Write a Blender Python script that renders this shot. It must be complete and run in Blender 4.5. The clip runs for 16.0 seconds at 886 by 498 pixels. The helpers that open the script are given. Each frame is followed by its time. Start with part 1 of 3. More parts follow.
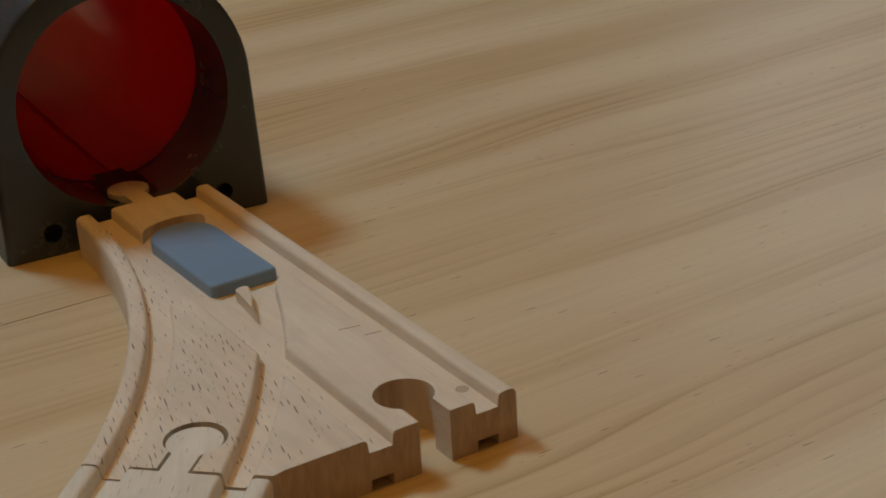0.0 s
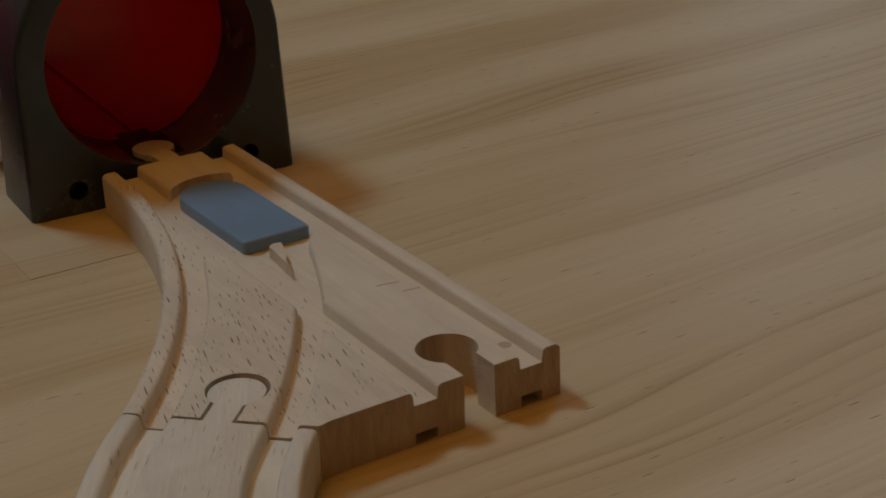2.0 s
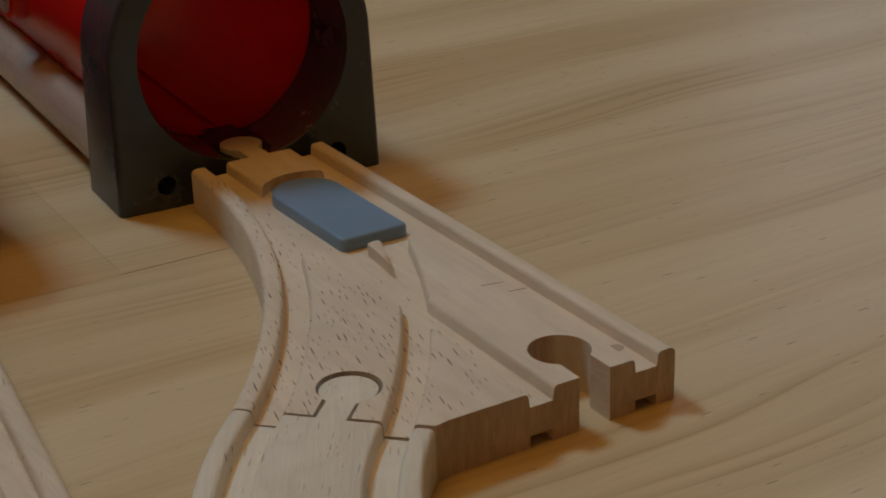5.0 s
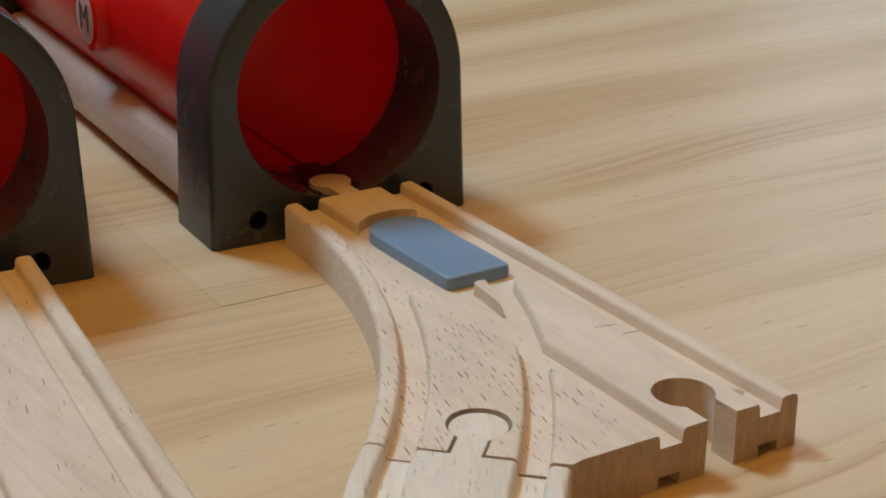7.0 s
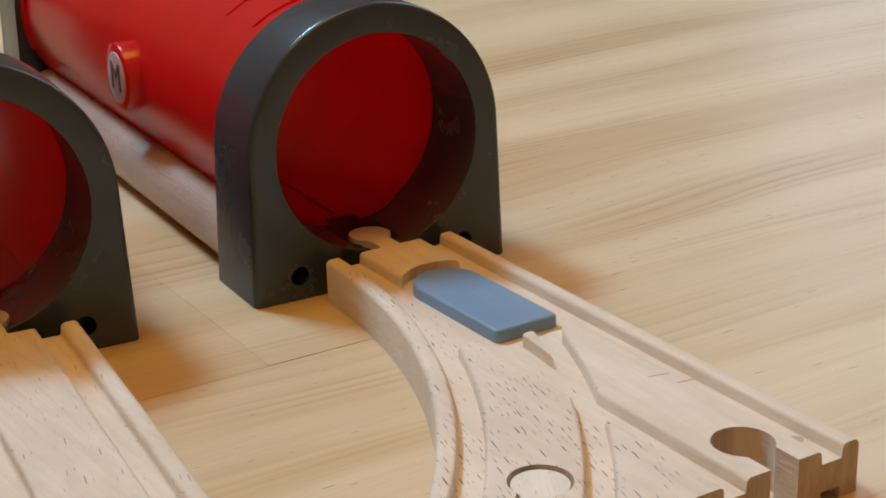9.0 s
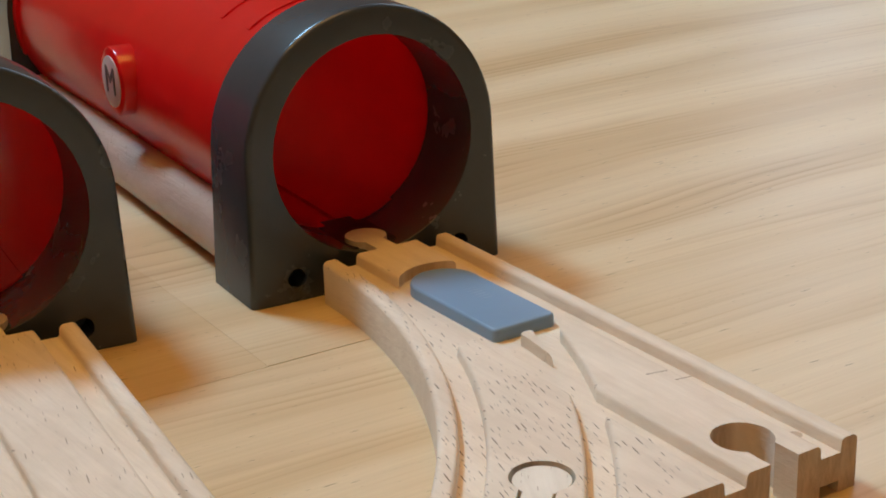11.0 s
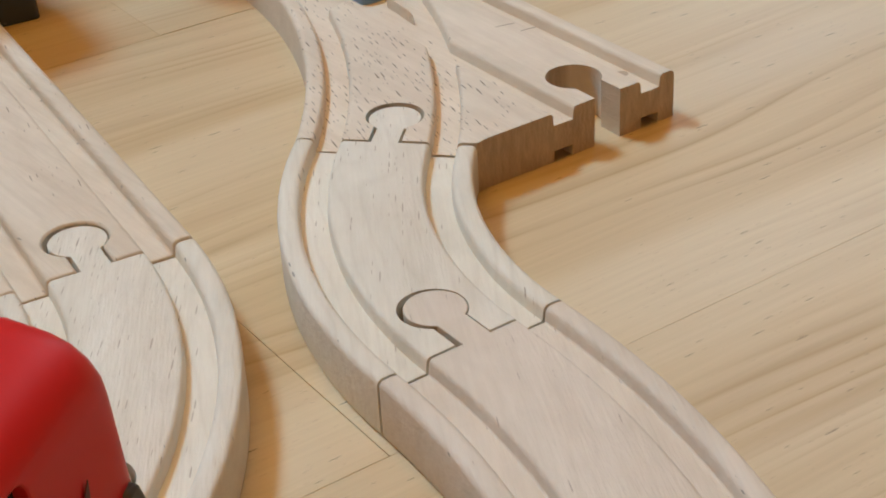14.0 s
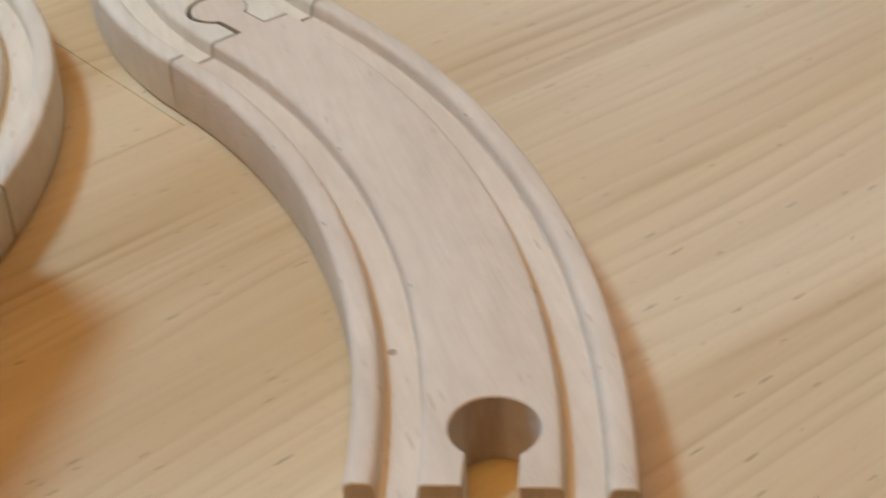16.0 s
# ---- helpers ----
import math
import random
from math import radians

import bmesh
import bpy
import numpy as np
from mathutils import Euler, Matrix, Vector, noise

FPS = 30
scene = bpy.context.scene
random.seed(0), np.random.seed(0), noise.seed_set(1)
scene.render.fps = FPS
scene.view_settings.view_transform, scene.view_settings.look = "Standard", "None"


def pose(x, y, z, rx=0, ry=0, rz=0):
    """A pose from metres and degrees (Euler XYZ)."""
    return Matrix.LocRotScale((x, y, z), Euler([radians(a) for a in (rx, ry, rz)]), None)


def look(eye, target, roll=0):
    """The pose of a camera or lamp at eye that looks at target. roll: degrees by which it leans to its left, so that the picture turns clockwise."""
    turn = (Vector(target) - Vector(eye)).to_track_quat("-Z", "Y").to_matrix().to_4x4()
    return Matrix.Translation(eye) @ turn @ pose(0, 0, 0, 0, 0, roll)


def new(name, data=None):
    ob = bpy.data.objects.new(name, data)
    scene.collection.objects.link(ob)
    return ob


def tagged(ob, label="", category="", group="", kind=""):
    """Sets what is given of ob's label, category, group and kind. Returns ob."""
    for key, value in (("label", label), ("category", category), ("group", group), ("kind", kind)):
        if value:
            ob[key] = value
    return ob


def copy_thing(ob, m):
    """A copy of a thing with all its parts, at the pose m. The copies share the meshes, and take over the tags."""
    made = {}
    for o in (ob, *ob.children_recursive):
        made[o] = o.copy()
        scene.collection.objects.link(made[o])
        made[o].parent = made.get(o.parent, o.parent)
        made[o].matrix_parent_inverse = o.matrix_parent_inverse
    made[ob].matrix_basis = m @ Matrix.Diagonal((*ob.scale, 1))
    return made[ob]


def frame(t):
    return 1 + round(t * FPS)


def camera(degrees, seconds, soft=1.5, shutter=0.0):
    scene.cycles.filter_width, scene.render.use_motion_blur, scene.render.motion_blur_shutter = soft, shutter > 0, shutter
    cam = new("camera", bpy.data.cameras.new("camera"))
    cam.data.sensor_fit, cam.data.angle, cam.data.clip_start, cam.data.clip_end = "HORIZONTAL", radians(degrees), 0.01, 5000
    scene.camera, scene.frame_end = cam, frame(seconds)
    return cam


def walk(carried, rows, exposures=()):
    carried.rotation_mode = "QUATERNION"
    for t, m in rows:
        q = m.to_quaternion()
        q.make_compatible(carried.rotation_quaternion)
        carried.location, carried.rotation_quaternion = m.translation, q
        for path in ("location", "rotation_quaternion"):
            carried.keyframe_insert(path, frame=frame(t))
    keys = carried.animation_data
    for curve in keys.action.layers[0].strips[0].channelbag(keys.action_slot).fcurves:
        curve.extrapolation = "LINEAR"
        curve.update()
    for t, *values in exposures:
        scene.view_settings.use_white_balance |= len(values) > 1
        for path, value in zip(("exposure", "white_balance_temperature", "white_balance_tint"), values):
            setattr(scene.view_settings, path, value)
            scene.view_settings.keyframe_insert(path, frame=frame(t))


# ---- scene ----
cam = camera(31.22, 16.0, soft=1.8, shutter=0.35)
PATH = [
    (0, (-0.1403, -0.2425, 0.1704), (0.0007, -0.0063, 0.0508), -3.49),
    (0.5, (-0.1440, -0.2403, 0.1643), (0.0003, -0.0035, 0.0498), -1.23),
    (1, (-0.1478, -0.2362, 0.1600), (-0.0019, -0.0018, 0.0428), -1.26),
    (1.5, (-0.1491, -0.2352, 0.1608), (-0.0047, -0.0019, 0.0396), -1.44),
    (2, (-0.1519, -0.2350, 0.1619), (-0.0080, -0.0012, 0.0410), -2.38),
    (2.5, (-0.1566, -0.2316, 0.1582), (-0.0126, 0.0040, 0.0410), -1.97),
    (3, (-0.1559, -0.2310, 0.1573), (-0.0165, 0.0069, 0.0391), -3.77),
    (5.3, (-0.1699, -0.2203, 0.1571), (-0.0280, 0.0164, 0.0396), -0.66),
    (5.5, (-0.1737, -0.2202, 0.1551), (-0.0309, 0.0174, 0.0405), -0.05),
    (6, (-0.1779, -0.2173, 0.1582), (-0.0364, 0.0214, 0.0442), -0.68),
    (6.5, (-0.1896, -0.2105, 0.1584), (-0.0421, 0.0259, 0.0472), 0.32),
    (7, (-0.1920, -0.2067, 0.1560), (-0.0455, 0.0308, 0.0459), 0.26),
    (7.5, (-0.1933, -0.2053, 0.1573), (-0.0486, 0.0330, 0.0464), -0.35),
    (8, (-0.1938, -0.2048, 0.1598), (-0.0501, 0.0347, 0.0503), -0.99),
    (8.5, (-0.1950, -0.2041, 0.1623), (-0.0505, 0.0355, 0.0540), -1.54),
    (9, (-0.1980, -0.1998, 0.1604), (-0.0518, 0.0404, 0.0560), -1.68),
    (9.2, (-0.1972, -0.1992, 0.1616), (-0.0516, 0.0412, 0.0568), -1.90),
    (11.3, (-0.2035, -0.2005, 0.1573), (-0.0533, 0.0381, 0.0549), -1.49),
    (11.5, (-0.2045, -0.2025, 0.1530), (-0.0546, 0.0348, 0.0466), -0.75),
    (12, (-0.2049, -0.2131, 0.1472), (-0.0701, 0.0023, 0.0296), -2.01),
    (12.5, (-0.2074, -0.2232, 0.1445), (-0.0743, -0.0114, 0.0189), -2.30),
    (13, (-0.2090, -0.2314, 0.1505), (-0.0744, -0.0258, 0.0163), -2.71),
    (13.5, (-0.2070, -0.2373, 0.1583), (-0.0731, -0.0354, 0.0179), -3.04),
    (14, (-0.2097, -0.2464, 0.1669), (-0.0771, -0.0463, 0.0226), -3.15),
    (14.5, (-0.2145, -0.2611, 0.1660), (-0.0846, -0.0564, 0.0260), -3.87),
    (15, (-0.2301, -0.2803, 0.1614), (-0.0985, -0.0791, 0.0178), -5.90),
    (15.5, (-0.2362, -0.2962, 0.1585), (-0.1051, -0.1008, 0.0069), -5.77),
    (15.8, (-0.2456, -0.3086, 0.1610), (-0.1008, -0.1260, 0.0057), -3.08),
    (16, (-0.2377, -0.3119, 0.1577), (-0.0926, -0.1329, -0.0013), -3.29),
]
walk(cam, [(t, look(eye, target, roll)) for t, eye, target, roll in PATH],
     exposures=[(0.0, -0.93, 6480, 12), (0.6, -1.21, 6480, 14), (1.5, -1.54, 6480, 14), (3.0, -1.48, 6480, 14), (5.5, -0.98, 6400, 12), (6.0, -0.73, 6280, 13),
                (6.5, -0.76, 6300, 15), (7.0, -0.16, 5950, 12), (8.0, 0.09, 5850, 12), (8.6, 0.11, 5900, 13), (9.2, 0.11, 5900, 14), (11.5, 0.10, 5950, 13), (12.3, 0.03, 5850, 11), (16.0, 0.0, 5800, 11)])

# ---- light ----
world = bpy.data.worlds.new("world")
scene.world = world
world.use_nodes = True
wn = world.node_tree
sky = wn.nodes.new("ShaderNodeTexSky")
sky.sky_type, sky.sun_disc = "NISHITA", False
sky.sun_elevation, sky.sun_rotation = radians(40), radians(250)
wn.nodes["Background"].inputs["Strength"].default_value = 0.12
wn.links.new(sky.outputs["Color"], wn.nodes["Background"].inputs["Color"])


def area_lamp(name, eye, target, sx, sy, watts, colour):
    data = bpy.data.lights.new(name, "AREA")
    data.shape, data.size, data.size_y, data.energy, data.color = "RECTANGLE", sx, sy, watts, colour
    ob = new(name, data)
    ob.matrix_world = look(eye, target)
    return ob


# a white ceiling lamp ahead, and three added fill lights without a source
area_lamp("ceiling_lamp", (-0.50, 1.45, 2.32), (0.0, 0.0, 0.0), 0.58, 0.58, 67, (0.437, 0.765, 0.985))
# added weak cool fill from the left, for the arch's bluish side
area_lamp("window_light", (-1.76, 0.25, 1.35), (0.0, 0.1, 0.2), 1.2, 1.1, 0.5, (0.50, 0.78, 1.0))
# added cool fill on the right, placed to lay a sheen on the floor
area_lamp("far_window_light", (1.57, 0.86, 1.00), (0.1, 0.0, 0.2), 1.3, 1.5, 9.6, (0.78, 0.92, 1.0))
# added broad warm fill under the ceiling, so that shadows turn orange
area_lamp("warm_lamp", (-0.45, 0.02, 2.34), (-0.45, 0.01, 0.0), 1.9, 0.9, 23.5, (1.0, 0.505, 0.075))


# ---- materials ----
def node_mat(name):
    m = bpy.data.materials.new(name)
    m.use_nodes = True
    return m, m.node_tree.nodes, m.node_tree.links, m.node_tree.nodes["Principled BSDF"]


def ramp(nodes, links, src, stops):
    r = nodes.new("ShaderNodeValToRGB")
    els = r.color_ramp.elements
    while len(els) < len(stops):
        els.new(0.5)
    for e, (p, c) in zip(els, stops):
        e.position, e.color = p, (*c, 1) if len(c) == 3 else c
    links.new(src, r.inputs[0])
    return r.outputs[0]


def mapped(nodes, links, scale, seeded=True, rot=(0, 0, 0)):
    """Object coordinates, scaled, and shifted for each object."""
    tc = nodes.new("ShaderNodeTexCoord")
    turn = nodes.new("ShaderNodeMapping")
    turn.inputs["Rotation"].default_value = rot
    links.new(tc.outputs["Object"], turn.inputs["Vector"])
    mp = nodes.new("ShaderNodeMapping")
    mp.inputs["Scale"].default_value = scale
    links.new(turn.outputs[0], mp.inputs["Vector"])
    if not seeded:
        return mp.outputs[0]
    info = nodes.new("ShaderNodeObjectInfo")
    mul = nodes.new("ShaderNodeMath")
    mul.operation = "MULTIPLY"
    mul.inputs[1].default_value = 37.0
    links.new(info.outputs["Random"], mul.inputs[0])
    add = nodes.new("ShaderNodeVectorMath")
    links.new(mp.outputs[0], add.inputs[0])
    links.new(mul.outputs[0], add.inputs[1])
    return add.outputs[0]


def noise_tex(nodes, links, vec, scale, detail=3.0, rough=0.55, distort=0.0):
    n = nodes.new("ShaderNodeTexNoise")
    n.inputs["Scale"].default_value, n.inputs["Detail"].default_value = scale, detail
    n.inputs["Roughness"].default_value, n.inputs["Distortion"].default_value = rough, distort
    links.new(vec, n.inputs["Vector"])
    return n.outputs[0]


def mix(nodes, links, a, b, fac, kind="MIX"):
    x = nodes.new("ShaderNodeMix")
    x.data_type, x.blend_type = "RGBA", kind
    for sock, v in ((x.inputs[6], a), (x.inputs[7], b), (x.inputs[0], fac)):
        if isinstance(v, (int, float)):
            sock.default_value = v
        elif isinstance(v, tuple):
            sock.default_value = (*v, 1)
        else:
            links.new(v, sock)
    return x.outputs[2]


def bump(nodes, links, bsdf, height, strength, distance):
    b = nodes.new("ShaderNodeBump")
    b.inputs["Strength"].default_value, b.inputs["Distance"].default_value = strength, distance
    links.new(height, b.inputs["Height"])
    links.new(b.outputs[0], bsdf.inputs["Normal"])


def math_node(nodes, links, how, a, b):
    m = nodes.new("ShaderNodeMath")
    m.operation, m.use_clamp = how, False
    for sock, v in zip(m.inputs, (a, b)):
        if isinstance(v, (int, float)):
            sock.default_value = v
        else:
            links.new(v, sock)
    return m.outputs[0]


def dashes(nodes, links, cells, thin, reach, rot, density, where, seeded=True):
    """Short dark pores: one slim dash in some cells of a stretched grid, more where the second value is high."""
    vec = mapped(nodes, links, cells, seeded, rot)
    vor = nodes.new("ShaderNodeTexVoronoi")
    vor.inputs["Scale"].default_value = 1.0
    links.new(vec, vor.inputs["Vector"])
    off = nodes.new("ShaderNodeVectorMath")
    off.operation = "SUBTRACT"
    links.new(vec, off.inputs[0])
    links.new(vor.outputs["Position"], off.inputs[1])
    sc = nodes.new("ShaderNodeVectorMath")
    sc.operation = "MULTIPLY"
    links.new(off.outputs[0], sc.inputs[0])
    sc.inputs[1].default_value = thin
    ln = nodes.new("ShaderNodeVectorMath")
    ln.operation = "LENGTH"
    links.new(sc.outputs[0], ln.inputs[0])
    sep = nodes.new("ShaderNodeSeparateColor")
    links.new(vor.outputs["Color"], sep.inputs[0])
    uneven = math_node(nodes, links, "MULTIPLY_ADD", sep.outputs[1], 1.5)
    uneven.node.inputs[2].default_value = 0.62
    dist = math_node(nodes, links, "MULTIPLY", ln.outputs["Value"], uneven)
    near = ramp(nodes, links, dist, [(reach * 0.6, (1, 1, 1)), (reach, (0, 0, 0))])
    add = nodes.new("ShaderNodeMath")
    add.operation = "MULTIPLY_ADD"
    links.new(where, add.inputs[0])
    add.inputs[1].default_value = 1.6
    links.new(sep.outputs[0], add.inputs[2])
    pick = nodes.new("ShaderNodeMath")
    pick.operation = "GREATER_THAN"
    links.new(add.outputs[0], pick.inputs[0])
    pick.inputs[1].default_value = 1.8 - density
    both = nodes.new("ShaderNodeMath")
    both.operation = "MULTIPLY"
    links.new(near, both.inputs[0])
    links.new(pick.outputs[0], both.inputs[1])
    return both.outputs[0]


def beech(name, light, dark, fleck, flecks=0.5, rot=0.0, rough=0.62, lean=20, heart=None, waves=0.0):
    """Sanded beech: soft streaks along the grain, short dark pores on the flat sides, faint mottling.
    heart: (x, softness) in metres, where given the pores crowd on the side of lower x."""
    m, n, l, b = node_mat(name)
    turn = (0, 0, radians(rot))
    streak = noise_tex(n, l, mapped(n, l, (150, 14, 60), False, turn), 1.0, 4, 0.6, 0.5)
    col = ramp(n, l, streak, [(0.30, dark), (0.62, light)])
    if waves:
        drift = noise_tex(n, l, mapped(n, l, (38, 13, 20), False, turn), 1.0, 2, 0.5)
        sway = n.new("ShaderNodeSeparateXYZ")
        l.new(mapped(n, l, (1, 1, 1), False, turn), sway.inputs[0])
        level = math_node(n, l, "MULTIPLY_ADD", drift, 9.0)
        l.new(math_node(n, l, "MULTIPLY", sway.outputs["X"], 210.0), level.node.inputs[2])
        band = math_node(n, l, "FRACT", level, 0.0)
        tone = ramp(n, l, band, [(0.0, (0.93, 0.915, 0.895)), (0.18, (1.0, 1.0, 1.0)), (0.8, (1.02, 1.02, 1.02)), (1.0, (0.93, 0.915, 0.895))])
        col = mix(n, l, col, tone, waves, "MULTIPLY")
    mottle = noise_tex(n, l, mapped(n, l, (60, 32, 55), False, turn), 1.0, 4, 0.6)
    blotch = noise_tex(n, l, mapped(n, l, (210, 120, 150), False, turn), 1.0, 3, 0.6)
    col = mix(n, l, col, ramp(n, l, blotch, [(0.34, (0.93, 0.92, 0.90)), (0.62, (1.03, 1.03, 1.03))]), 0.35, "MULTIPLY")
    col = mix(n, l, col, ramp(n, l, mottle, [(0.35, (0.90, 0.885, 0.86)), (0.65, (1.04, 1.04, 1.04))]), 0.6, "MULTIPLY")
    hair = noise_tex(n, l, mapped(n, l, (1100, 45, 300), False, turn), 1.0, 3, 0.6)
    col = mix(n, l, col, ramp(n, l, hair, [(0.36, (0.88, 0.86, 0.84)), (0.60, (1.03, 1.03, 1.03))]), 0.25, "MULTIPLY")
    where = noise_tex(n, l, mapped(n, l, (40, 20, 40), False, turn), 1.0, 2, 0.5)
    if heart:
        sep = n.new("ShaderNodeSeparateXYZ")
        l.new(mapped(n, l, (1, 1, 1), False), sep.inputs[0])
        side = ramp(n, l, math_node(n, l, "MULTIPLY_ADD", sep.outputs["X"], -0.5 / heart[1]), [(0.0, (0.06,) * 3), (1.0, (1.12,) * 3)])
        side.node.inputs[0].links[0].from_node.inputs[2].default_value = 0.5 + 0.5 * heart[0] / heart[1]
        where = math_node(n, l, "MULTIPLY", where, side)
    mask = dashes(n, l, (680, 275, 300), (5.6, 1.0, 0.6), 0.46, (0, 0, radians(lean)), flecks, where, False)
    geo = n.new("ShaderNodeNewGeometry")
    up = n.new("ShaderNodeSeparateXYZ")
    l.new(geo.outputs["Normal"], up.inputs[0])
    flat = ramp(n, l, up.outputs["Z"], [(0.15, (0, 0, 0)), (0.45, (1, 1, 1))])
    col = mix(n, l, col, fleck, math_node(n, l, "MULTIPLY", mask, flat))
    loose = noise_tex(n, l, mapped(n, l, (90, 60, 60), False, turn), 1.0, 2, 0.5)
    nick = dashes(n, l, (560, 300, 400), (3.6, 1.0, 0.8), 0.30, (0, 0, radians(rot - lean * 0.4)), 0.24, loose, False)
    rim = ramp(n, l, up.outputs["Z"], [(0.10, (0, 0, 0)), (0.35, (1, 1, 1)), (0.90, (1, 1, 1)), (0.98, (0, 0, 0))])
    col = mix(n, l, col, tuple(c * 0.5 for c in dark), math_node(n, l, "MULTIPLY", nick, rim))
    # cut end grain is browner than the long sides; some end-face shade is painted in
    along = n.new("ShaderNodeVectorMath")
    along.operation = "DOT_PRODUCT"
    l.new(geo.outputs["Normal"], along.inputs[0])
    along.inputs[1].default_value = (math.sin(radians(rot)), math.cos(radians(rot)), 0)
    ends = ramp(n, l, math_node(n, l, "ABSOLUTE", along.outputs["Value"], 0.0), [(0.84, (0, 0, 0)), (0.96, (1, 1, 1))])
    sawn = noise_tex(n, l, mapped(n, l, (520, 520, 110), False), 1.0, 4, 0.65, 0.6)
    col = mix(n, l, col, ramp(n, l, sawn, [(0.34, (0.66, 0.58, 0.51)), (0.64, (0.86, 0.79, 0.72))]), ends, "MULTIPLY")
    l.new(col, b.inputs["Base Color"])
    b.inputs["Roughness"].default_value = rough
    b.inputs["Specular IOR Level"].default_value = 0.3
    fine = noise_tex(n, l, mapped(n, l, (1500, 140, 900), False, turn), 1.0, 2)
    rippled = noise_tex(n, l, mapped(n, l, (420, 260, 420), False, turn), 1.0, 4, 0.65)
    bump(n, l, b, math_node(n, l, "ADD", fine, math_node(n, l, "MULTIPLY", rippled, 0.9)), 0.5, 0.0004)
    return m


def floor_wood():
    """Oiled light wood boards: grain along x, long pale and tan bands, some flowing figure, fibres and fine dark pores."""
    m, n, l, b = node_mat("floor_wood")

    def place(scale):
        geo = n.new("ShaderNodeNewGeometry")
        mp = n.new("ShaderNodeMapping")
        mp.inputs["Scale"].default_value = scale
        l.new(geo.outputs["Position"], mp.inputs["Vector"])
        return mp.outputs[0]

    bend = noise_tex(n, l, place((2.6, 9, 10)), 1.0, 2, 0.45)
    sep = n.new("ShaderNodeSeparateXYZ")
    l.new(place((1, 1, 1)), sep.inputs[0])
    level = math_node(n, l, "MULTIPLY_ADD", bend, 0.062)
    l.new(sep.outputs["Y"], level.node.inputs[2])
    com = n.new("ShaderNodeCombineXYZ")
    l.new(level, com.inputs["Y"])
    slow = math_node(n, l, "MULTIPLY", sep.outputs["X"], 0.022)
    l.new(slow, com.inputs["X"])
    wide = noise_tex(n, l, com.outputs[0], 22.0, 3, 0.5)
    col = ramp(n, l, wide, [(0.33, (0.585, 0.424, 0.228)), (0.44, (0.634, 0.480, 0.274)), (0.52, (0.684, 0.538, 0.330)), (0.62, (0.722, 0.586, 0.378))])
    broad = noise_tex(n, l, place((5, 22, 16)), 1.0, 3, 0.55)
    col = mix(n, l, col, ramp(n, l, broad, [(0.32, (0.92, 0.895, 0.86)), (0.68, (1.04, 1.04, 1.04))]), 0.7, "MULTIPLY")
    # growth rings: thin dark lines that fade on one side and die out here and there
    jitter = noise_tex(n, l, com.outputs[0], 90.0, 1, 0.5)
    count = math_node(n, l, "MULTIPLY_ADD", level, 190.0)
    l.new(math_node(n, l, "MULTIPLY", jitter, 3.2), count.node.inputs[2])
    saw = math_node(n, l, "FRACT", count, 0.0)
    line = ramp(n, l, saw, [(0.0, (0.35,) * 3), (0.07, (1.0,) * 3), (0.16, (0.6,) * 3), (0.62, (0.0,) * 3), (0.92, (0.0,) * 3), (1.0, (0.35,) * 3)])
    fade = ramp(n, l, noise_tex(n, l, place((7, 34, 20)), 1.0, 2, 0.55), [(0.42, (0.06,) * 3), (0.60, (1.0,) * 3)])
    line = math_node(n, l, "MULTIPLY", line, fade)
    line = math_node(n, l, "MULTIPLY", line, ramp(n, l, wide, [(0.42, (1.0,) * 3), (0.56, (0.36,) * 3)]))
    col = mix(n, l, col, (0.745, 0.65, 0.53), line, "MULTIPLY")
    fibre = noise_tex(n, l, place((26, 900, 300)), 1.0, 3, 0.6)
    col = mix(n, l, col, ramp(n, l, fibre, [(0.33, (0.91, 0.89, 0.86)), (0.66, (1.04, 1.04, 1.04))]), 0.5, "MULTIPLY")
    info = n.new("ShaderNodeObjectInfo")
    tone = ramp(n, l, info.outputs["Random"], [(0.0, (0.992, 0.99, 0.988)), (1.0, (1.006, 1.006, 1.006))])
    col = mix(n, l, mix(n, l, col, tone, 1.0, "MULTIPLY"), info.outputs["Color"], 1.0, "MULTIPLY")
    where = noise_tex(n, l, place((9, 60, 30)), 1.0, 2, 0.6)
    mask = dashes(n, l, (200, 480, 300), (1.0, 6.0, 1.0), 0.29, (0, 0, radians(1.5)), 0.20, where, False)
    fine = dashes(n, l, (420, 1100, 300), (1.0, 4.0, 1.0), 0.28, (0, 0, 0), 0.34, where, False)
    col = mix(n, l, col, (0.46, 0.32, 0.19), math_node(n, l, "MULTIPLY", fine, 0.7))
    col = mix(n, l, col, (0.15, 0.09, 0.045), mask)
    l.new(col, b.inputs["Base Color"])
    l.new(ramp(n, l, broad, [(0.3, (0.34,) * 3), (0.7, (0.46,) * 3)]), b.inputs["Roughness"])
    b.inputs["Specular IOR Level"].default_value = 0.5
    bump(n, l, b, fibre, 0.2, 0.0002)
    return m


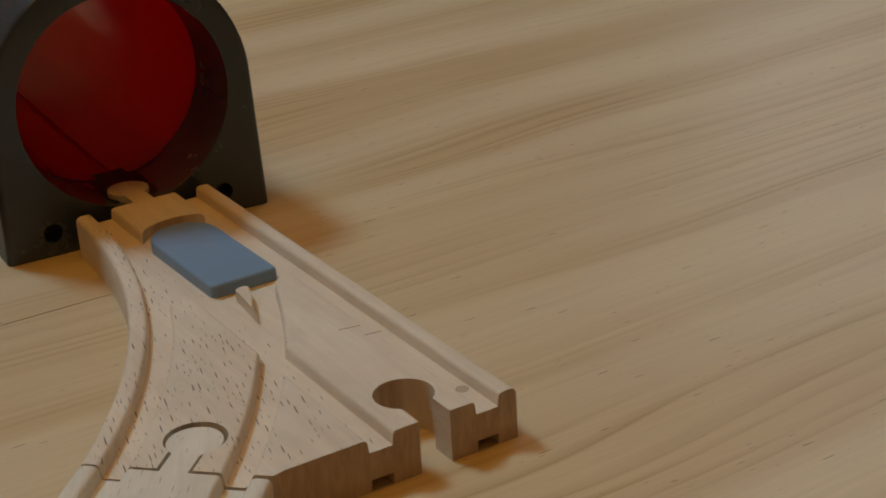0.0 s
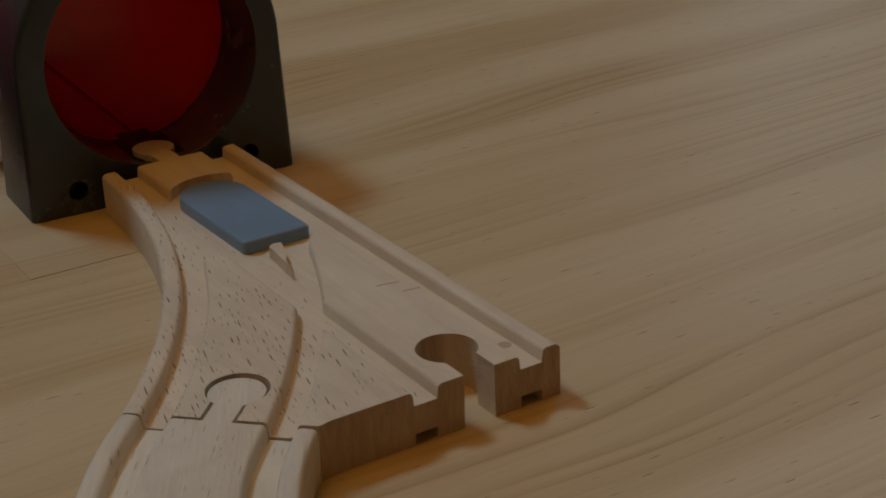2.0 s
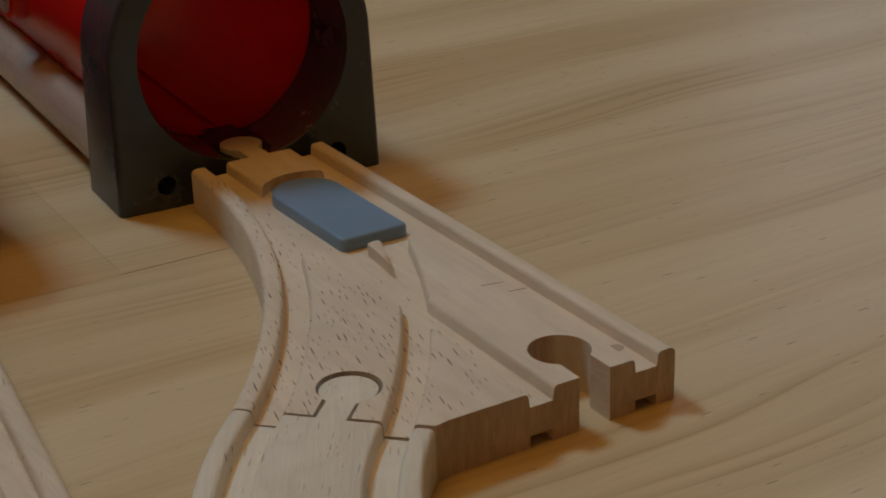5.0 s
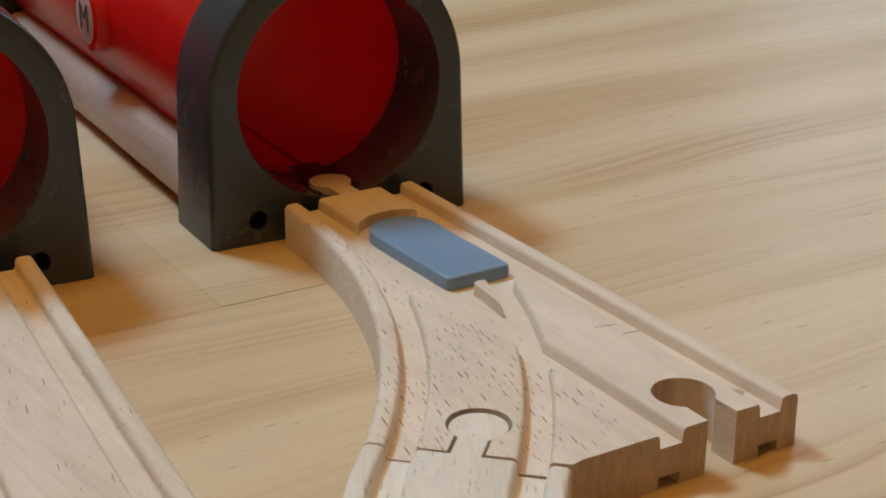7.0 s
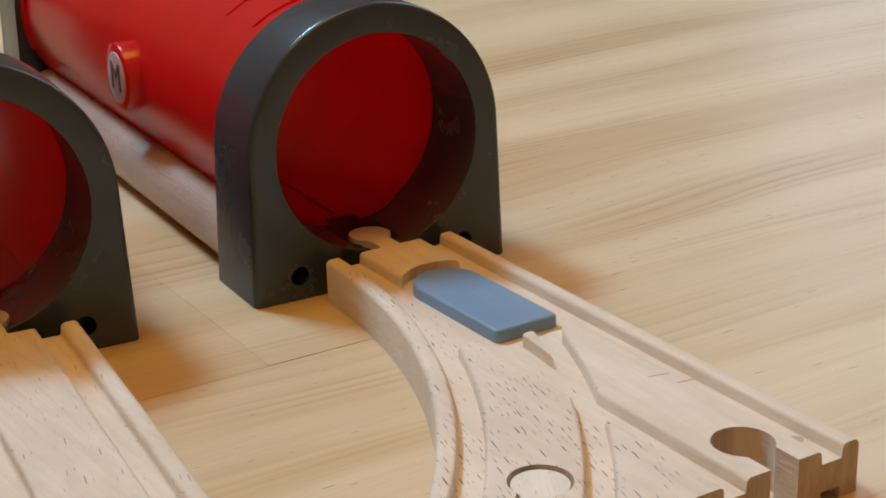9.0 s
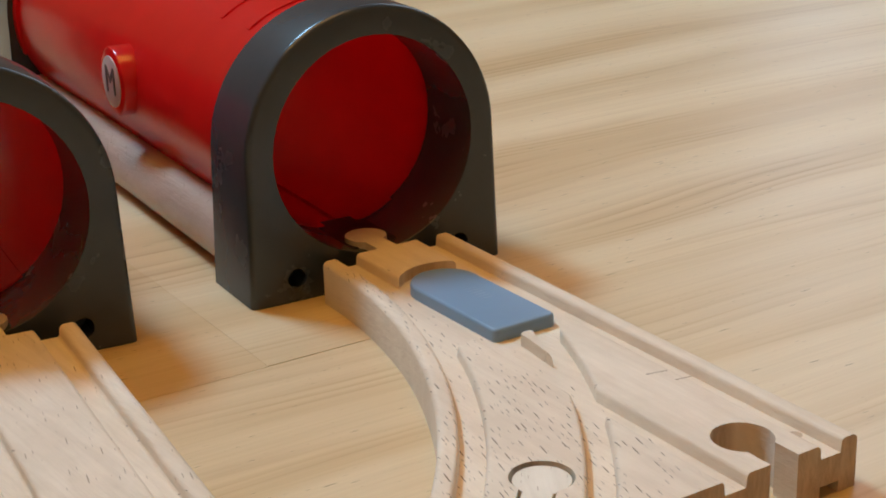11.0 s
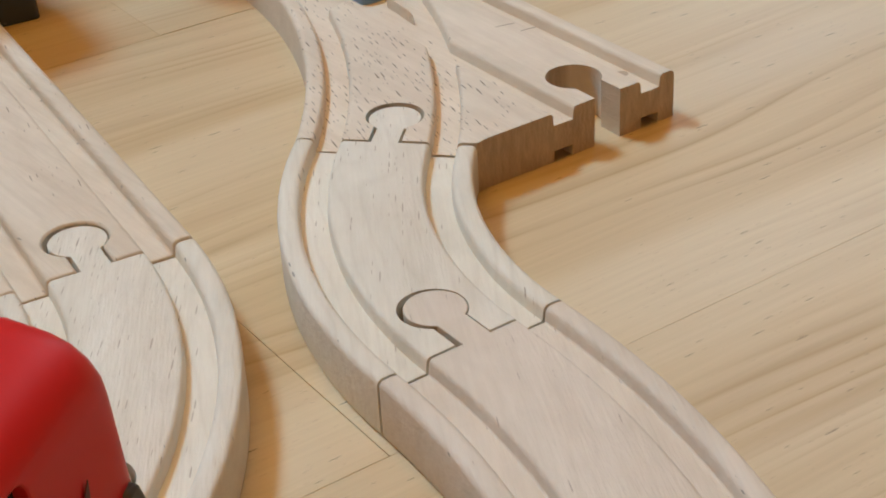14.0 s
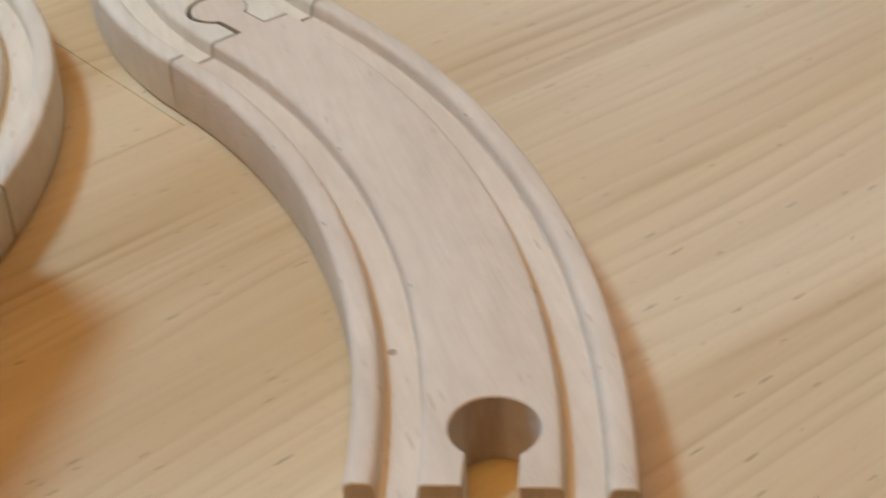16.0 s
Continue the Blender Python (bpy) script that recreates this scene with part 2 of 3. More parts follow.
def plastic(name, colour, rough, tone=0.06, spec=0.5, bumpy=0.15):
    m, n, l, b = node_mat(name)
    v = mapped(n, l, (60, 60, 60))
    wear = noise_tex(n, l, v, 1.0, 4, 0.6)
    lo = tuple(c * (1 - tone) for c in colour)
    hi = tuple(min(1, c * (1 + tone)) for c in colour)
    l.new(ramp(n, l, wear, [(0.3, lo), (0.7, hi)]), b.inputs["Base Color"])
    l.new(ramp(n, l, wear, [(0.3, (rough * 0.85,) * 3), (0.7, (min(1, rough * 1.2),) * 3)]), b.inputs["Roughness"])
    b.inputs["Specular IOR Level"].default_value = spec
    fine = noise_tex(n, l, mapped(n, l, (1400, 1400, 1400)), 1.0, 2)
    bump(n, l, b, fine, bumpy, 0.0001)
    return m


def thin_plastic(name, colour, rough, share):
    """Thin glossy coloured plastic that lets some light through."""
    m = plastic(name, colour, rough, 0.05, 0.9, 0.02)
    n, l = m.node_tree.nodes, m.node_tree.links
    gloss = n["Principled BSDF"].inputs["Roughness"]
    l.remove(gloss.links[0])
    gloss.default_value = rough
    tr = n.new("ShaderNodeBsdfTranslucent")
    tr.inputs["Color"].default_value = (*colour, 1)
    mx = n.new("ShaderNodeMixShader")
    mx.inputs[0].default_value = share
    l.new(n["Principled BSDF"].outputs[0], mx.inputs[1])
    l.new(tr.outputs[0], mx.inputs[2])
    l.new(mx.outputs[0], n["Material Output"].inputs["Surface"])
    return m


def painted(name, colour, rough=0.8):
    m, n, l, b = node_mat(name)
    v = mapped(n, l, (3, 3, 3))
    w = noise_tex(n, l, v, 1.0, 4)
    l.new(ramp(n, l, w, [(0.3, tuple(c * 0.95 for c in colour)), (0.7, colour)]), b.inputs["Base Color"])
    b.inputs["Roughness"].default_value = rough
    return m


BEECH_SWITCH = beech("beech_switch", (0.780, 0.672, 0.536), (0.712, 0.595, 0.464), (0.17, 0.11, 0.065), 0.50, 0, 0.62, 13, (-0.012, 0.008))
BEECH_LINE = beech("beech_line", (0.760, 0.656, 0.522), (0.690, 0.578, 0.442), (0.36, 0.27, 0.18), 0.10, -5, 0.62, 12, None, 0.5)
BEECH_PALE = beech("beech_pale", (0.800, 0.738, 0.628), (0.745, 0.675, 0.555), (0.47, 0.38, 0.28), 0.20, 30, 0.62, 34, None, 0.6)
BEECH_PINK = beech("beech_pink", (0.742, 0.648, 0.538), (0.708, 0.608, 0.498), (0.52, 0.42, 0.33), 0.10, 25, 0.62, 25, None, 0.35)
BEECH_ROD = beech("beech_rod", (0.52, 0.41, 0.33), (0.44, 0.34, 0.27), (0.40, 0.30, 0.22), 0.2, 0, 0.28)
FLOOR_WOOD = floor_wood()
RED_TUBE = thin_plastic("red_plastic", (0.84, 0.016, 0.013), 0.20, 0.42)
RED_TRAIN = plastic("red_train_plastic", (0.64, 0.016, 0.014), 0.40, 0.05, 0.30, 0.05)
GREY_ARCH = plastic("grey_plastic", (0.039, 0.050, 0.061), 0.24, 0.10, 0.5, 0.04)
DARK_BASE = plastic("dark_plastic", (0.010, 0.008, 0.011), 0.5, 0.10, 0.5, 0.10)
BLUE_LEVER = plastic("blue_plastic", (0.208, 0.313, 0.446), 0.38, 0.05, 0.45, 0.08)
BLUE_RIB = plastic("pale_blue_plastic", (0.275, 0.372, 0.500), 0.42, 0.05, 0.45, 0.08)
CHASSIS_GREY = plastic("chassis_grey_plastic", (0.075, 0.070, 0.066), 0.5, 0.08, 0.45, 0.1)
BLACK_SOFT = plastic("black_plastic", (0.010, 0.008, 0.008), 0.55, 0.1, 0.15)
MARK_GREY = plastic("printed_grey", (0.34, 0.33, 0.32), 0.6, 0.05)
LETTER_GREY = plastic("letter_grey", (0.10, 0.09, 0.09), 0.5)
MARK_DARK = plastic("mark_dark", (0.10, 0.020, 0.016), 0.5)
WHITE_FACE = plastic("white_plastic", (0.50, 0.43, 0.41), 0.4, 0.05)
# unseen walls and ceiling, coloured so that their bounced light turns orange
WALL_BOUNCE = painted("wall_bounce", (0.34, 0.20, 0.10))
CEILING_BOUNCE = painted("ceiling_bounce", (0.42, 0.29, 0.18))


# ---- mesh helpers ----
def smooth(me, angle=35):
    me.polygons.foreach_set("use_smooth", [True] * len(me.polygons))
    me.set_sharp_from_angle(angle=radians(angle))


def part(name, bm, material, parent=None, label="", angle=35):
    """Links a bmesh as one mesh object, under a thing or a part where one is given."""
    me = bpy.data.meshes.new(name)
    outward(bm)
    bm.to_mesh(me)
    bm.free()
    smooth(me, angle)
    me.materials.append(material)
    ob = new(name, me)
    if parent is not None:
        ob.parent = parent
    if label:
        ob["label"] = label
    return ob


def outward(bm):
    """Turns all faces to the outside."""
    bmesh.ops.recalc_face_normals(bm, faces=bm.faces[:])
    if bm.calc_volume(signed=True) < 0:
        bmesh.ops.reverse_faces(bm, faces=bm.faces[:])
    return bm


def prism(points, z0, z1):
    """A straight prism on a flat outline."""
    bm = bmesh.new()
    lo = [bm.verts.new((x, y, z0)) for x, y in points]
    hi = [bm.verts.new((x, y, z1)) for x, y in points]
    bm.faces.new(lo[::-1])
    bm.faces.new(hi)
    for i in range(len(points)):
        j = (i + 1) % len(points)
        bm.faces.new((lo[i], lo[j], hi[j], hi[i]))
    return outward(bm)


def sweep(profile, stations):
    """A closed outline (across, up) carried along stations of (x, y, heading x, heading y)."""
    bm = bmesh.new()
    rows = []
    for x, y, hx, hy in stations:
        rows.append([bm.verts.new((x - hy * u, y + hx * u, z)) for u, z in profile])
    k = len(profile)
    for a, b in zip(rows, rows[1:]):
        for i in range(k):
            j = (i + 1) % k
            bm.faces.new((a[i], a[j], b[j], b[i]))
    bm.faces.new(rows[0])
    bm.faces.new(rows[-1][::-1])
    return outward(bm)


def carve(bm, others):
    """Cuts from, or joins to, a solid: others are (bmesh, 'DIFFERENCE' or 'UNION')."""
    def temp(b):
        me = bpy.data.meshes.new("temp")
        b.to_mesh(me)
        b.free()
        return new("temp", me)
    base = temp(bm)
    temps = [base]
    for other, how in others:
        ob = temp(other)
        temps.append(ob)
        mod = base.modifiers.new("cut", "BOOLEAN")
        mod.operation, mod.solver, mod.object = how, "EXACT", ob
    graph = bpy.context.evaluated_depsgraph_get()
    out = bmesh.new()
    me = bpy.data.meshes.new_from_object(base.evaluated_get(graph))
    out.from_mesh(me)
    for ob in temps:
        old = ob.data
        bpy.data.objects.remove(ob)
        bpy.data.meshes.remove(old)
    bpy.data.meshes.remove(me)
    bmesh.ops.remove_doubles(out, verts=out.verts[:], dist=1e-6)
    bmesh.ops.dissolve_degenerate(out, edges=out.edges[:], dist=1e-6)
    return out


def soften(ob, width, angle=50, segments=2):
    mod = ob.modifiers.new("edge", "BEVEL")
    mod.width, mod.segments, mod.limit_method, mod.angle_limit = width, segments, "ANGLE", radians(angle)
    mod.use_clamp_overlap = True
    mod.harden_normals = False


def rounded_box(sx, sy, sz, r, seg=3, at=(0, 0, 0)):
    bm = bmesh.new()
    bmesh.ops.create_cube(bm, size=1.0, matrix=Matrix.Translation(at) @ Matrix.Diagonal((sx, sy, sz, 1)))
    bmesh.ops.bevel(bm, geom=bm.edges[:], offset=r, segments=seg, profile=0.5, affect="EDGES")
    return bm


def circle_points(cx, cy, r, a0, a1, n):
    return [(cx + r * math.cos(radians(a0 + (a1 - a0) * i / n)), cy + r * math.sin(radians(a0 + (a1 - a0) * i / n))) for i in range(n + 1)]


def disc(r, depth, m, seg=32, ease=0.0):
    bm = bmesh.new()
    bmesh.ops.create_cone(bm, cap_ends=True, segments=seg, radius1=r, radius2=r, depth=depth)
    if ease:
        rim = [e for e in bm.edges if len(e.link_faces) == 2 and any(len(f.verts) > 4 for f in e.link_faces)]
        bmesh.ops.bevel(bm, geom=rim, offset=ease, segments=2, profile=0.5, affect="EDGES")
    bm.transform(m)
    return bm


# ---- room ----
MM = 0.001
ROW = 0.189          # board width
SEAM_Y = -0.0645     # one long joint between two rows of boards
JOINT_X = -0.1022    # one end joint between two boards
floor = tagged(new("floor"), "light oiled wood floor of wide boards with tight joints", "floor", kind="structure")


def board(x0, x1, y0, y1, low, ends):
    """A board with slightly eased upper edges; its top lies at z = 0. low: how far the joint below it stands open at its two ends."""
    e, t = 0.00018, 0.014
    bm = bmesh.new()
    rings = []
    xm, ym = (x0 + x1) / 2, (y0 + y1) / 2
    for ease, z in ((0, -t), (0, -e), (e * 0.35, -e * 0.25), (e, 0.0)):
        k = ease * 0.25
        xa, xb, ya, yb = x0 + ends + ease * 0.3, x1 - ends - ease * 0.3, y0 + 0.00001 + k, y1 - 0.00001 - k
        rings.append([bm.verts.new((x - xm, y - ym, z)) for x, y in ((xa, ya + low[0]), (xa + 0.085, ya), (xb - 0.085, ya), (xb, ya + low[1]), (xb, yb), (xa, yb))])
    for a, b in zip(rings, rings[1:]):
        for i in range(6):
            bm.faces.new((a[i], a[(i + 1) % 6], b[(i + 1) % 6], b[i]))
    bm.faces.new(rings[-1])
    ob = part("plank", bm, FLOOR_WOOD, floor, angle=5)
    ob.location = ((x0 + x1) / 2, (y0 + y1) / 2, 0)
    return ob


X0, X1, Y0, Y1, HIGH = -1.80, 1.60, -1.40, 2.00, 2.40
rng = random.Random(4)
row = -7
while SEAM_Y + row * ROW < Y1:
    y0, y1 = SEAM_Y + row * ROW, SEAM_Y + (row + 1) * ROW
    cuts = [X0 - 0.05]
    first = {0: JOINT_X - 1.29, -1: -0.72, 1: -0.0510 - 1.29, 2: -0.6}.get(row, X0 + rng.uniform(0.2, 1.1))
    while first < X1:
        if first > cuts[-1] + 0.05:
            cuts.append(first)
        first += 1.29
    cuts.append(X1 + 0.05)
    for a, b in zip(cuts, cuts[1:]):
        low = {1: (0.00045, 0.00008), 0: (0.0, 0.00007)}.get(row, (0.0, 0.0))
        ob = board(a, b, y0, y1, low, {0: 0.00006, 1: 0.0}.get(row, 0.00002))
        if row == 1 and b < 0:
            ob.color = (0.95, 0.915, 0.87, 1)   # the tanner board of the two that meet beside the tunnel
    row += 1


def box(x0, x1, y0, y1, z0, z1):
    return prism([(x0, y0), (x1, y0), (x1, y1), (x0, y1)], z0, z1)


# walls and ceiling added out of view to close the room
WT = 0.12
YA, YB = Y0 - 0.1, Y1 + 0.1
tagged(part("wall_west", box(X0 - WT, X0, YA, YB, -0.02, HIGH), WALL_BOUNCE), "plain unseen wall, ochre to warm the bounced light", "wall", kind="structure")
tagged(part("wall_east", box(X1, X1 + WT, YA, YB, -0.02, HIGH), WALL_BOUNCE), "plain unseen wall, ochre to warm the bounced light", "wall", kind="structure")
tagged(part("wall_north", box(X0 + 0.002, X1 - 0.002, Y1, Y1 + WT, -0.02, HIGH), WALL_BOUNCE), "plain unseen wall, ochre to warm the bounced light", "wall", kind="structure")
tagged(part("wall_south", box(X0 + 0.002, X1 - 0.002, Y0 - WT, Y0, -0.02, HIGH), WALL_BOUNCE), "plain unseen wall, ochre to warm the bounced light", "wall", kind="structure")
tagged(part("ceiling", box(X0 - WT, X1 + WT, YA - WT, YB + WT, HIGH + 0.002, HIGH + 0.1), CEILING_BOUNCE), "plain unseen ceiling, cream to warm the bounced light", "ceiling", kind="structure")


# ---- wooden tracks ----
def arc_up(cx, cz, r, a0, a1, n=3):
    return [(cx + r * math.cos(radians(a0 + (a1 - a0) * i / n)), cz + r * math.sin(radians(a0 + (a1 - a0) * i / n))) for i in range(n + 1)]


HALF, HIGH_T, G0, G1, DEEP = 20 * MM, 12 * MM, 9.8 * MM, 15.6 * MM, 3.1 * MM
R_RIM, R_IN = 1.3 * MM, 1.0 * MM


def track_profile():
    """Rounded rims, two wheel grooves above and two shallow slots below."""
    right = []
    right += arc_up(G0 - R_IN, HIGH_T - R_IN, R_IN, 90, 0)
    right += [(G0 + 0.2 * MM, HIGH_T - DEEP), (G1 - 0.2 * MM, HIGH_T - DEEP)]
    right += arc_up(G1 + R_RIM, HIGH_T - R_RIM, R_RIM, 180, 90)
    right += arc_up(HALF - R_RIM, HIGH_T - R_RIM, R_RIM, 80, 0)
    right += arc_up(HALF - R_IN, R_IN, R_IN, 0, -90)
    right += [(15.4 * MM, 0.0), (15.4 * MM, 2.6 * MM), (10.2 * MM, 2.6 * MM), (10.2 * MM, 0.0)]
    left = [(-x, z) for x, z in right[::-1]]
    return right + left


def groove_cutter(stations, off, below=False):
    """A wheel groove's shape, flared at the top for the rounded edges."""
    if below:
        return sweep([(off - 2.6 * MM, -2 * MM), (off - 2.6 * MM, 2.6 * MM), (off + 2.6 * MM, 2.6 * MM), (off + 2.6 * MM, -2 * MM)], stations)
    w = (G1 - G0) / 2
    side = [(w - 0.2 * MM, HIGH_T - DEEP), (w, HIGH_T - R_IN)]
    side += [(w + R_IN - R_IN * math.cos(radians(a)), HIGH_T - R_IN + R_IN * math.sin(radians(a))) for a in (30, 60, 88)]
    side += [(w + R_IN + 0.1 * MM, HIGH_T + 2 * MM)]
    pts = side + [(-x, z) for x, z in side[::-1]]
    return sweep([(off + x, z) for x, z in pts], stations)


def straight_stations(x, y, deg, length, n=1):
    """deg: heading, from -y towards -x."""
    hx, hy = -math.sin(radians(deg)), -math.cos(radians(deg))
    return [(x + hx * length * i / n, y + hy * length * i / n, hx, hy) for i in range(n + 1)]


def arc_stations(x, y, deg, radius, turn, n=20):
    """A bend of a radius; turn: degrees, positive towards -x."""
    out, s = [], 1 if turn > 0 else -1
    hx, hy = -math.sin(radians(deg)), -math.cos(radians(deg))
    nx, ny = hy * s, -hx * s
    cx, cy = x + nx * radius, y + ny * radius
    for i in range(n + 1):
        d = deg + turn * i / n
        hx, hy = -math.sin(radians(d)), -math.cos(radians(d))
        out.append((cx - hy * s * radius, cy + hx * s * radius, hx, hy))
    return out


def keyhole(x, y, hx, hy, r=6.55 * MM, neck=3.7 * MM, far=12 * MM, z0=-3 * MM, z1=16 * MM, out=3 * MM):
    """An outline of neck and round head that goes into a piece from the end at (x, y), which faces (hx, hy)."""
    a = math.degrees(math.asin(neck / r))
    pts = [(neck, -out)] + [(r * math.cos(radians(t)), far + r * math.sin(radians(t))) for t in np.linspace(-90 + a, 270 - a, 25)] + [(-neck, -out)]
    return prism([(x + hy * u - hx * v, y - hx * u - hy * v) for u, v in pts], z0, z1)


def peg_solid(x, y, hx, hy, far=12.0, aside=0.0):
    """The connector that stands out of the end at (x, y), which faces (hx, hy); aside: millimetres off the middle."""
    return keyhole(x - hy * aside * MM, y + hx * aside * MM, -hx, -hy, 5.85 * MM, 3.0 * MM, far * MM, 0.4 * MM, HIGH_T - 0.03 * MM, 2 * MM)


def trimmed(stations, a, b):
    """Shortens both ends a little, for the joints' gaps."""
    f = list(stations)
    x, y, hx, hy = f[0]
    f[0] = (x + hx * a, y + hy * a, hx, hy)
    x, y, hx, hy = f[-1]
    f[-1] = (x - hx * b, y - hy * b, hx, hy)
    return f


def wooden_track(stations, material, label, gap=0.3, far=12.0, aside=0.0):
    """A grooved wooden rail piece with a round connector at its start and a socket at its end."""
    f = trimmed(stations, gap * MM, 0.1 * MM)
    thing = tagged(new("wooden_track"), label, "toy track", "wooden train tracks")
    x, y, hx, hy = f[-1]
    ob = part("body", carve(sweep(track_profile(), f), [(keyhole(x, y, hx, hy), "DIFFERENCE")]), material, thing)
    soften(ob, 0.55 * MM)
    x, y, hx, hy = f[0]
    soften(part("connector", peg_solid(x, y, -hx, -hy, far, aside), material, thing), 0.15 * MM)
    return thing


LONG = 152.5 * MM
# the switch: a straight arm along y, a branch that bends away to -x
RB, FORK = 215.7 * MM, 39.8
branch = arc_stations(0, LONG, 0, RB, FORK, 24)
FACE = 44.0          # heading of the branch's end face
left_edge = [(x + hy * HALF, y - hx * HALF) for x, y, hx, hy in branch]
bhx, bhy = -math.sin(radians(FACE)), -math.cos(radians(FACE))
corner = (left_edge[-1][0] - bhy * 2 * HALF, left_edge[-1][1] + bhx * 2 * HALF)
bx, by = (left_edge[-1][0] + corner[0]) / 2, (left_edge[-1][1] + corner[1]) / 2
outline = [(HALF, 0), (HALF, LONG)] + left_edge + [corner, (corner[0] + 3 * MM, 0)]
straight = straight_stations(0, LONG + 6 * MM, 0, LONG + 12 * MM)
longer = straight_stations(0, LONG + 6 * MM, 0, 6 * MM) + arc_stations(0, LONG, 0, RB, FORK + 4, 26)[1:]
mid = (G0 + G1) / 2
cuts = [(groove_cutter(straight, s * mid), "DIFFERENCE") for s in (-1, 1)]
cuts += [(groove_cutter(longer, s * mid), "DIFFERENCE") for s in (-1, 1)]
cuts += [(groove_cutter(straight_stations(0, 40 * MM, 0, 46 * MM), s * mid, True), "DIFFERENCE") for s in (-1, 1)]


def edge_cutter(stations, side, r=1.5 * MM):
    """What a plane takes off to round an upper outer edge."""
    pts = [(HALF + MM, HIGH_T + MM), (HALF + MM, HIGH_T - r), (HALF + 0.01 * MM, HIGH_T - r)]
    pts += [(HALF - r + r * math.cos(radians(a)), HIGH_T - r + r * math.sin(radians(a))) for a in (15, 30, 45, 60, 75)] + [(HALF - r, HIGH_T + 0.01 * MM), (HALF - r, HIGH_T + MM)]
    return sweep([(side * u, z) for u, z in pts], stations)


cuts.append((edge_cutter(straight, 1), "DIFFERENCE"))
cuts.append((edge_cutter(longer, -1), "DIFFERENCE"))
LEVER = pose(-0.7 * MM, 86.4 * MM, 8.95 * MM, 0, 0, 1.0)


def lever_outline(grow=0.0):
    """Round at the pivot, square with eased corners at the other end."""
    w, l, e = 9.1 * MM + grow, 43.9 * MM, 1.7 * MM
    near = circle_points(-w + e, e - grow, e, 180, 270, 4) + circle_points(w - e, e - grow, e, 270, 360, 4)
    return near + circle_points(0, l - 9.1 * MM, w, 0, 180, 22)


seat = [(LEVER @ Vector((x, y, 0)))[:2] for x, y in lever_outline(0.35 * MM)]
cuts.append((prism(seat, HIGH_T - DEEP + 0.02 * MM, 0.03), "DIFFERENCE"))
crescent = [(-12.5 * MM, 112 * MM), (12.5 * MM, 112 * MM), (12.5 * MM, 124 * MM)] + circle_points(0.5 * MM, 121.5 * MM, 13.5 * MM, 10, 170, 20) + [(-12.5 * MM, 124 * MM)]
cuts.append((prism(crescent, HIGH_T - DEEP + 0.01 * MM, 0.03), "DIFFERENCE"))
# open floor round the lever: the tongue ahead of it tapers both ways, the strip beside it starts late
for k, hollow in enumerate((
        ((-11, 95), (-5.4, 95), (-5.4, 86), (-5.8, 79), (-6.7, 70.5), (-7.6, 58), (-11, 56)),
        ((-0.2, 95), (-1.5, 83.5), (-3.6, 77), (-6.8, 70), (-4.6, 66.4), (-3.6, 66.4), (0.8, 74.5), (4.6, 80), (8.8, 84.3), (8.8, 95)),
        ((8.5, 83.9), (10.3, 85.2), (10.3, 126), (8.5, 126)),
        ((-6.5, 80.6), (-5.3, 81.9), (-4.0, 82.4), (-2.7, 82.2), (-1.6, 81.2), (0.6, 80.6), (0.6, 95), (-6.5, 95)),
        ((-23.2, 86.0), (-20.2, 84.2), (-14.8, 86.5), (-14.8, 112), (-16.5, 112), (-19, 95)))):
    cuts.append((prism([(x * MM, y * MM) for x, y in hollow], HIGH_T - DEEP + (0.03 + 0.01 * k) * MM, 0.03), "DIFFERENCE"))
cuts.append((keyhole(0, 0, 0, -1), "DIFFERENCE"))
cuts.append((keyhole(bx, by, bhx, bhy), "DIFFERENCE"))
switch = tagged(new("switch_track"), "pale beech wood railway switch with a blue lever on the floor", "toy track", "wooden train tracks")
body = part("body", carve(prism(outline, 0, HIGH_T), cuts), BEECH_SWITCH, switch)
soften(body, 0.8 * MM)
soften(part("connector", peg_solid(0, LONG, 0, 1), BEECH_SWITCH, switch), 0.2 * MM)


def lever():
    """A flat plastic tongue with a softened rim."""
    bm = prism(lever_outline(), 0, 3.3 * MM)
    top = [e for e in bm.edges if all(v.co.z > 3.2 * MM for v in e.verts)]
    bmesh.ops.bevel(bm, geom=top, offset=0.85 * MM, segments=4, profile=0.5, affect="EDGES")
    return bm


arm = part("switch_lever", lever(), BLUE_LEVER, switch, "slate blue plastic lever with rounded end")
arm.matrix_world = LEVER
pivot = part("pivot", disc(6 * MM, 2.2 * MM, pose(0, 117 * MM, 9.5 * MM), 28), BLUE_LEVER, switch, "round blue plastic pivot under the lever")

# faint ribs across the lever, worn dowel ends and a scratch on the wood
for k in range(6):
    rib = rounded_box(3.6 * MM, 0.5 * MM, 0.12 * MM, 0.05 * MM, 1, (1.6 * MM, (18.5 + 1.5 * k) * MM, 3.30 * MM))
    part("rib", rib, BLUE_RIB, arm, "paler raised stroke")
WORN_WOOD = beech("worn_beech", (0.52, 0.41, 0.30), (0.47, 0.36, 0.26), (0.4, 0.3, 0.2), 0.1)
SCRATCH = beech("scratched_beech", (0.43, 0.33, 0.23), (0.38, 0.28, 0.19), (0.3, 0.2, 0.13), 0.1)
part("dowel_end", disc(1.5 * MM, 0.12 * MM, pose(13.6 * MM, 10.9 * MM, HIGH_T - DEEP + 0.02 * MM), 20), WORN_WOOD, switch, "faint round dowel end")
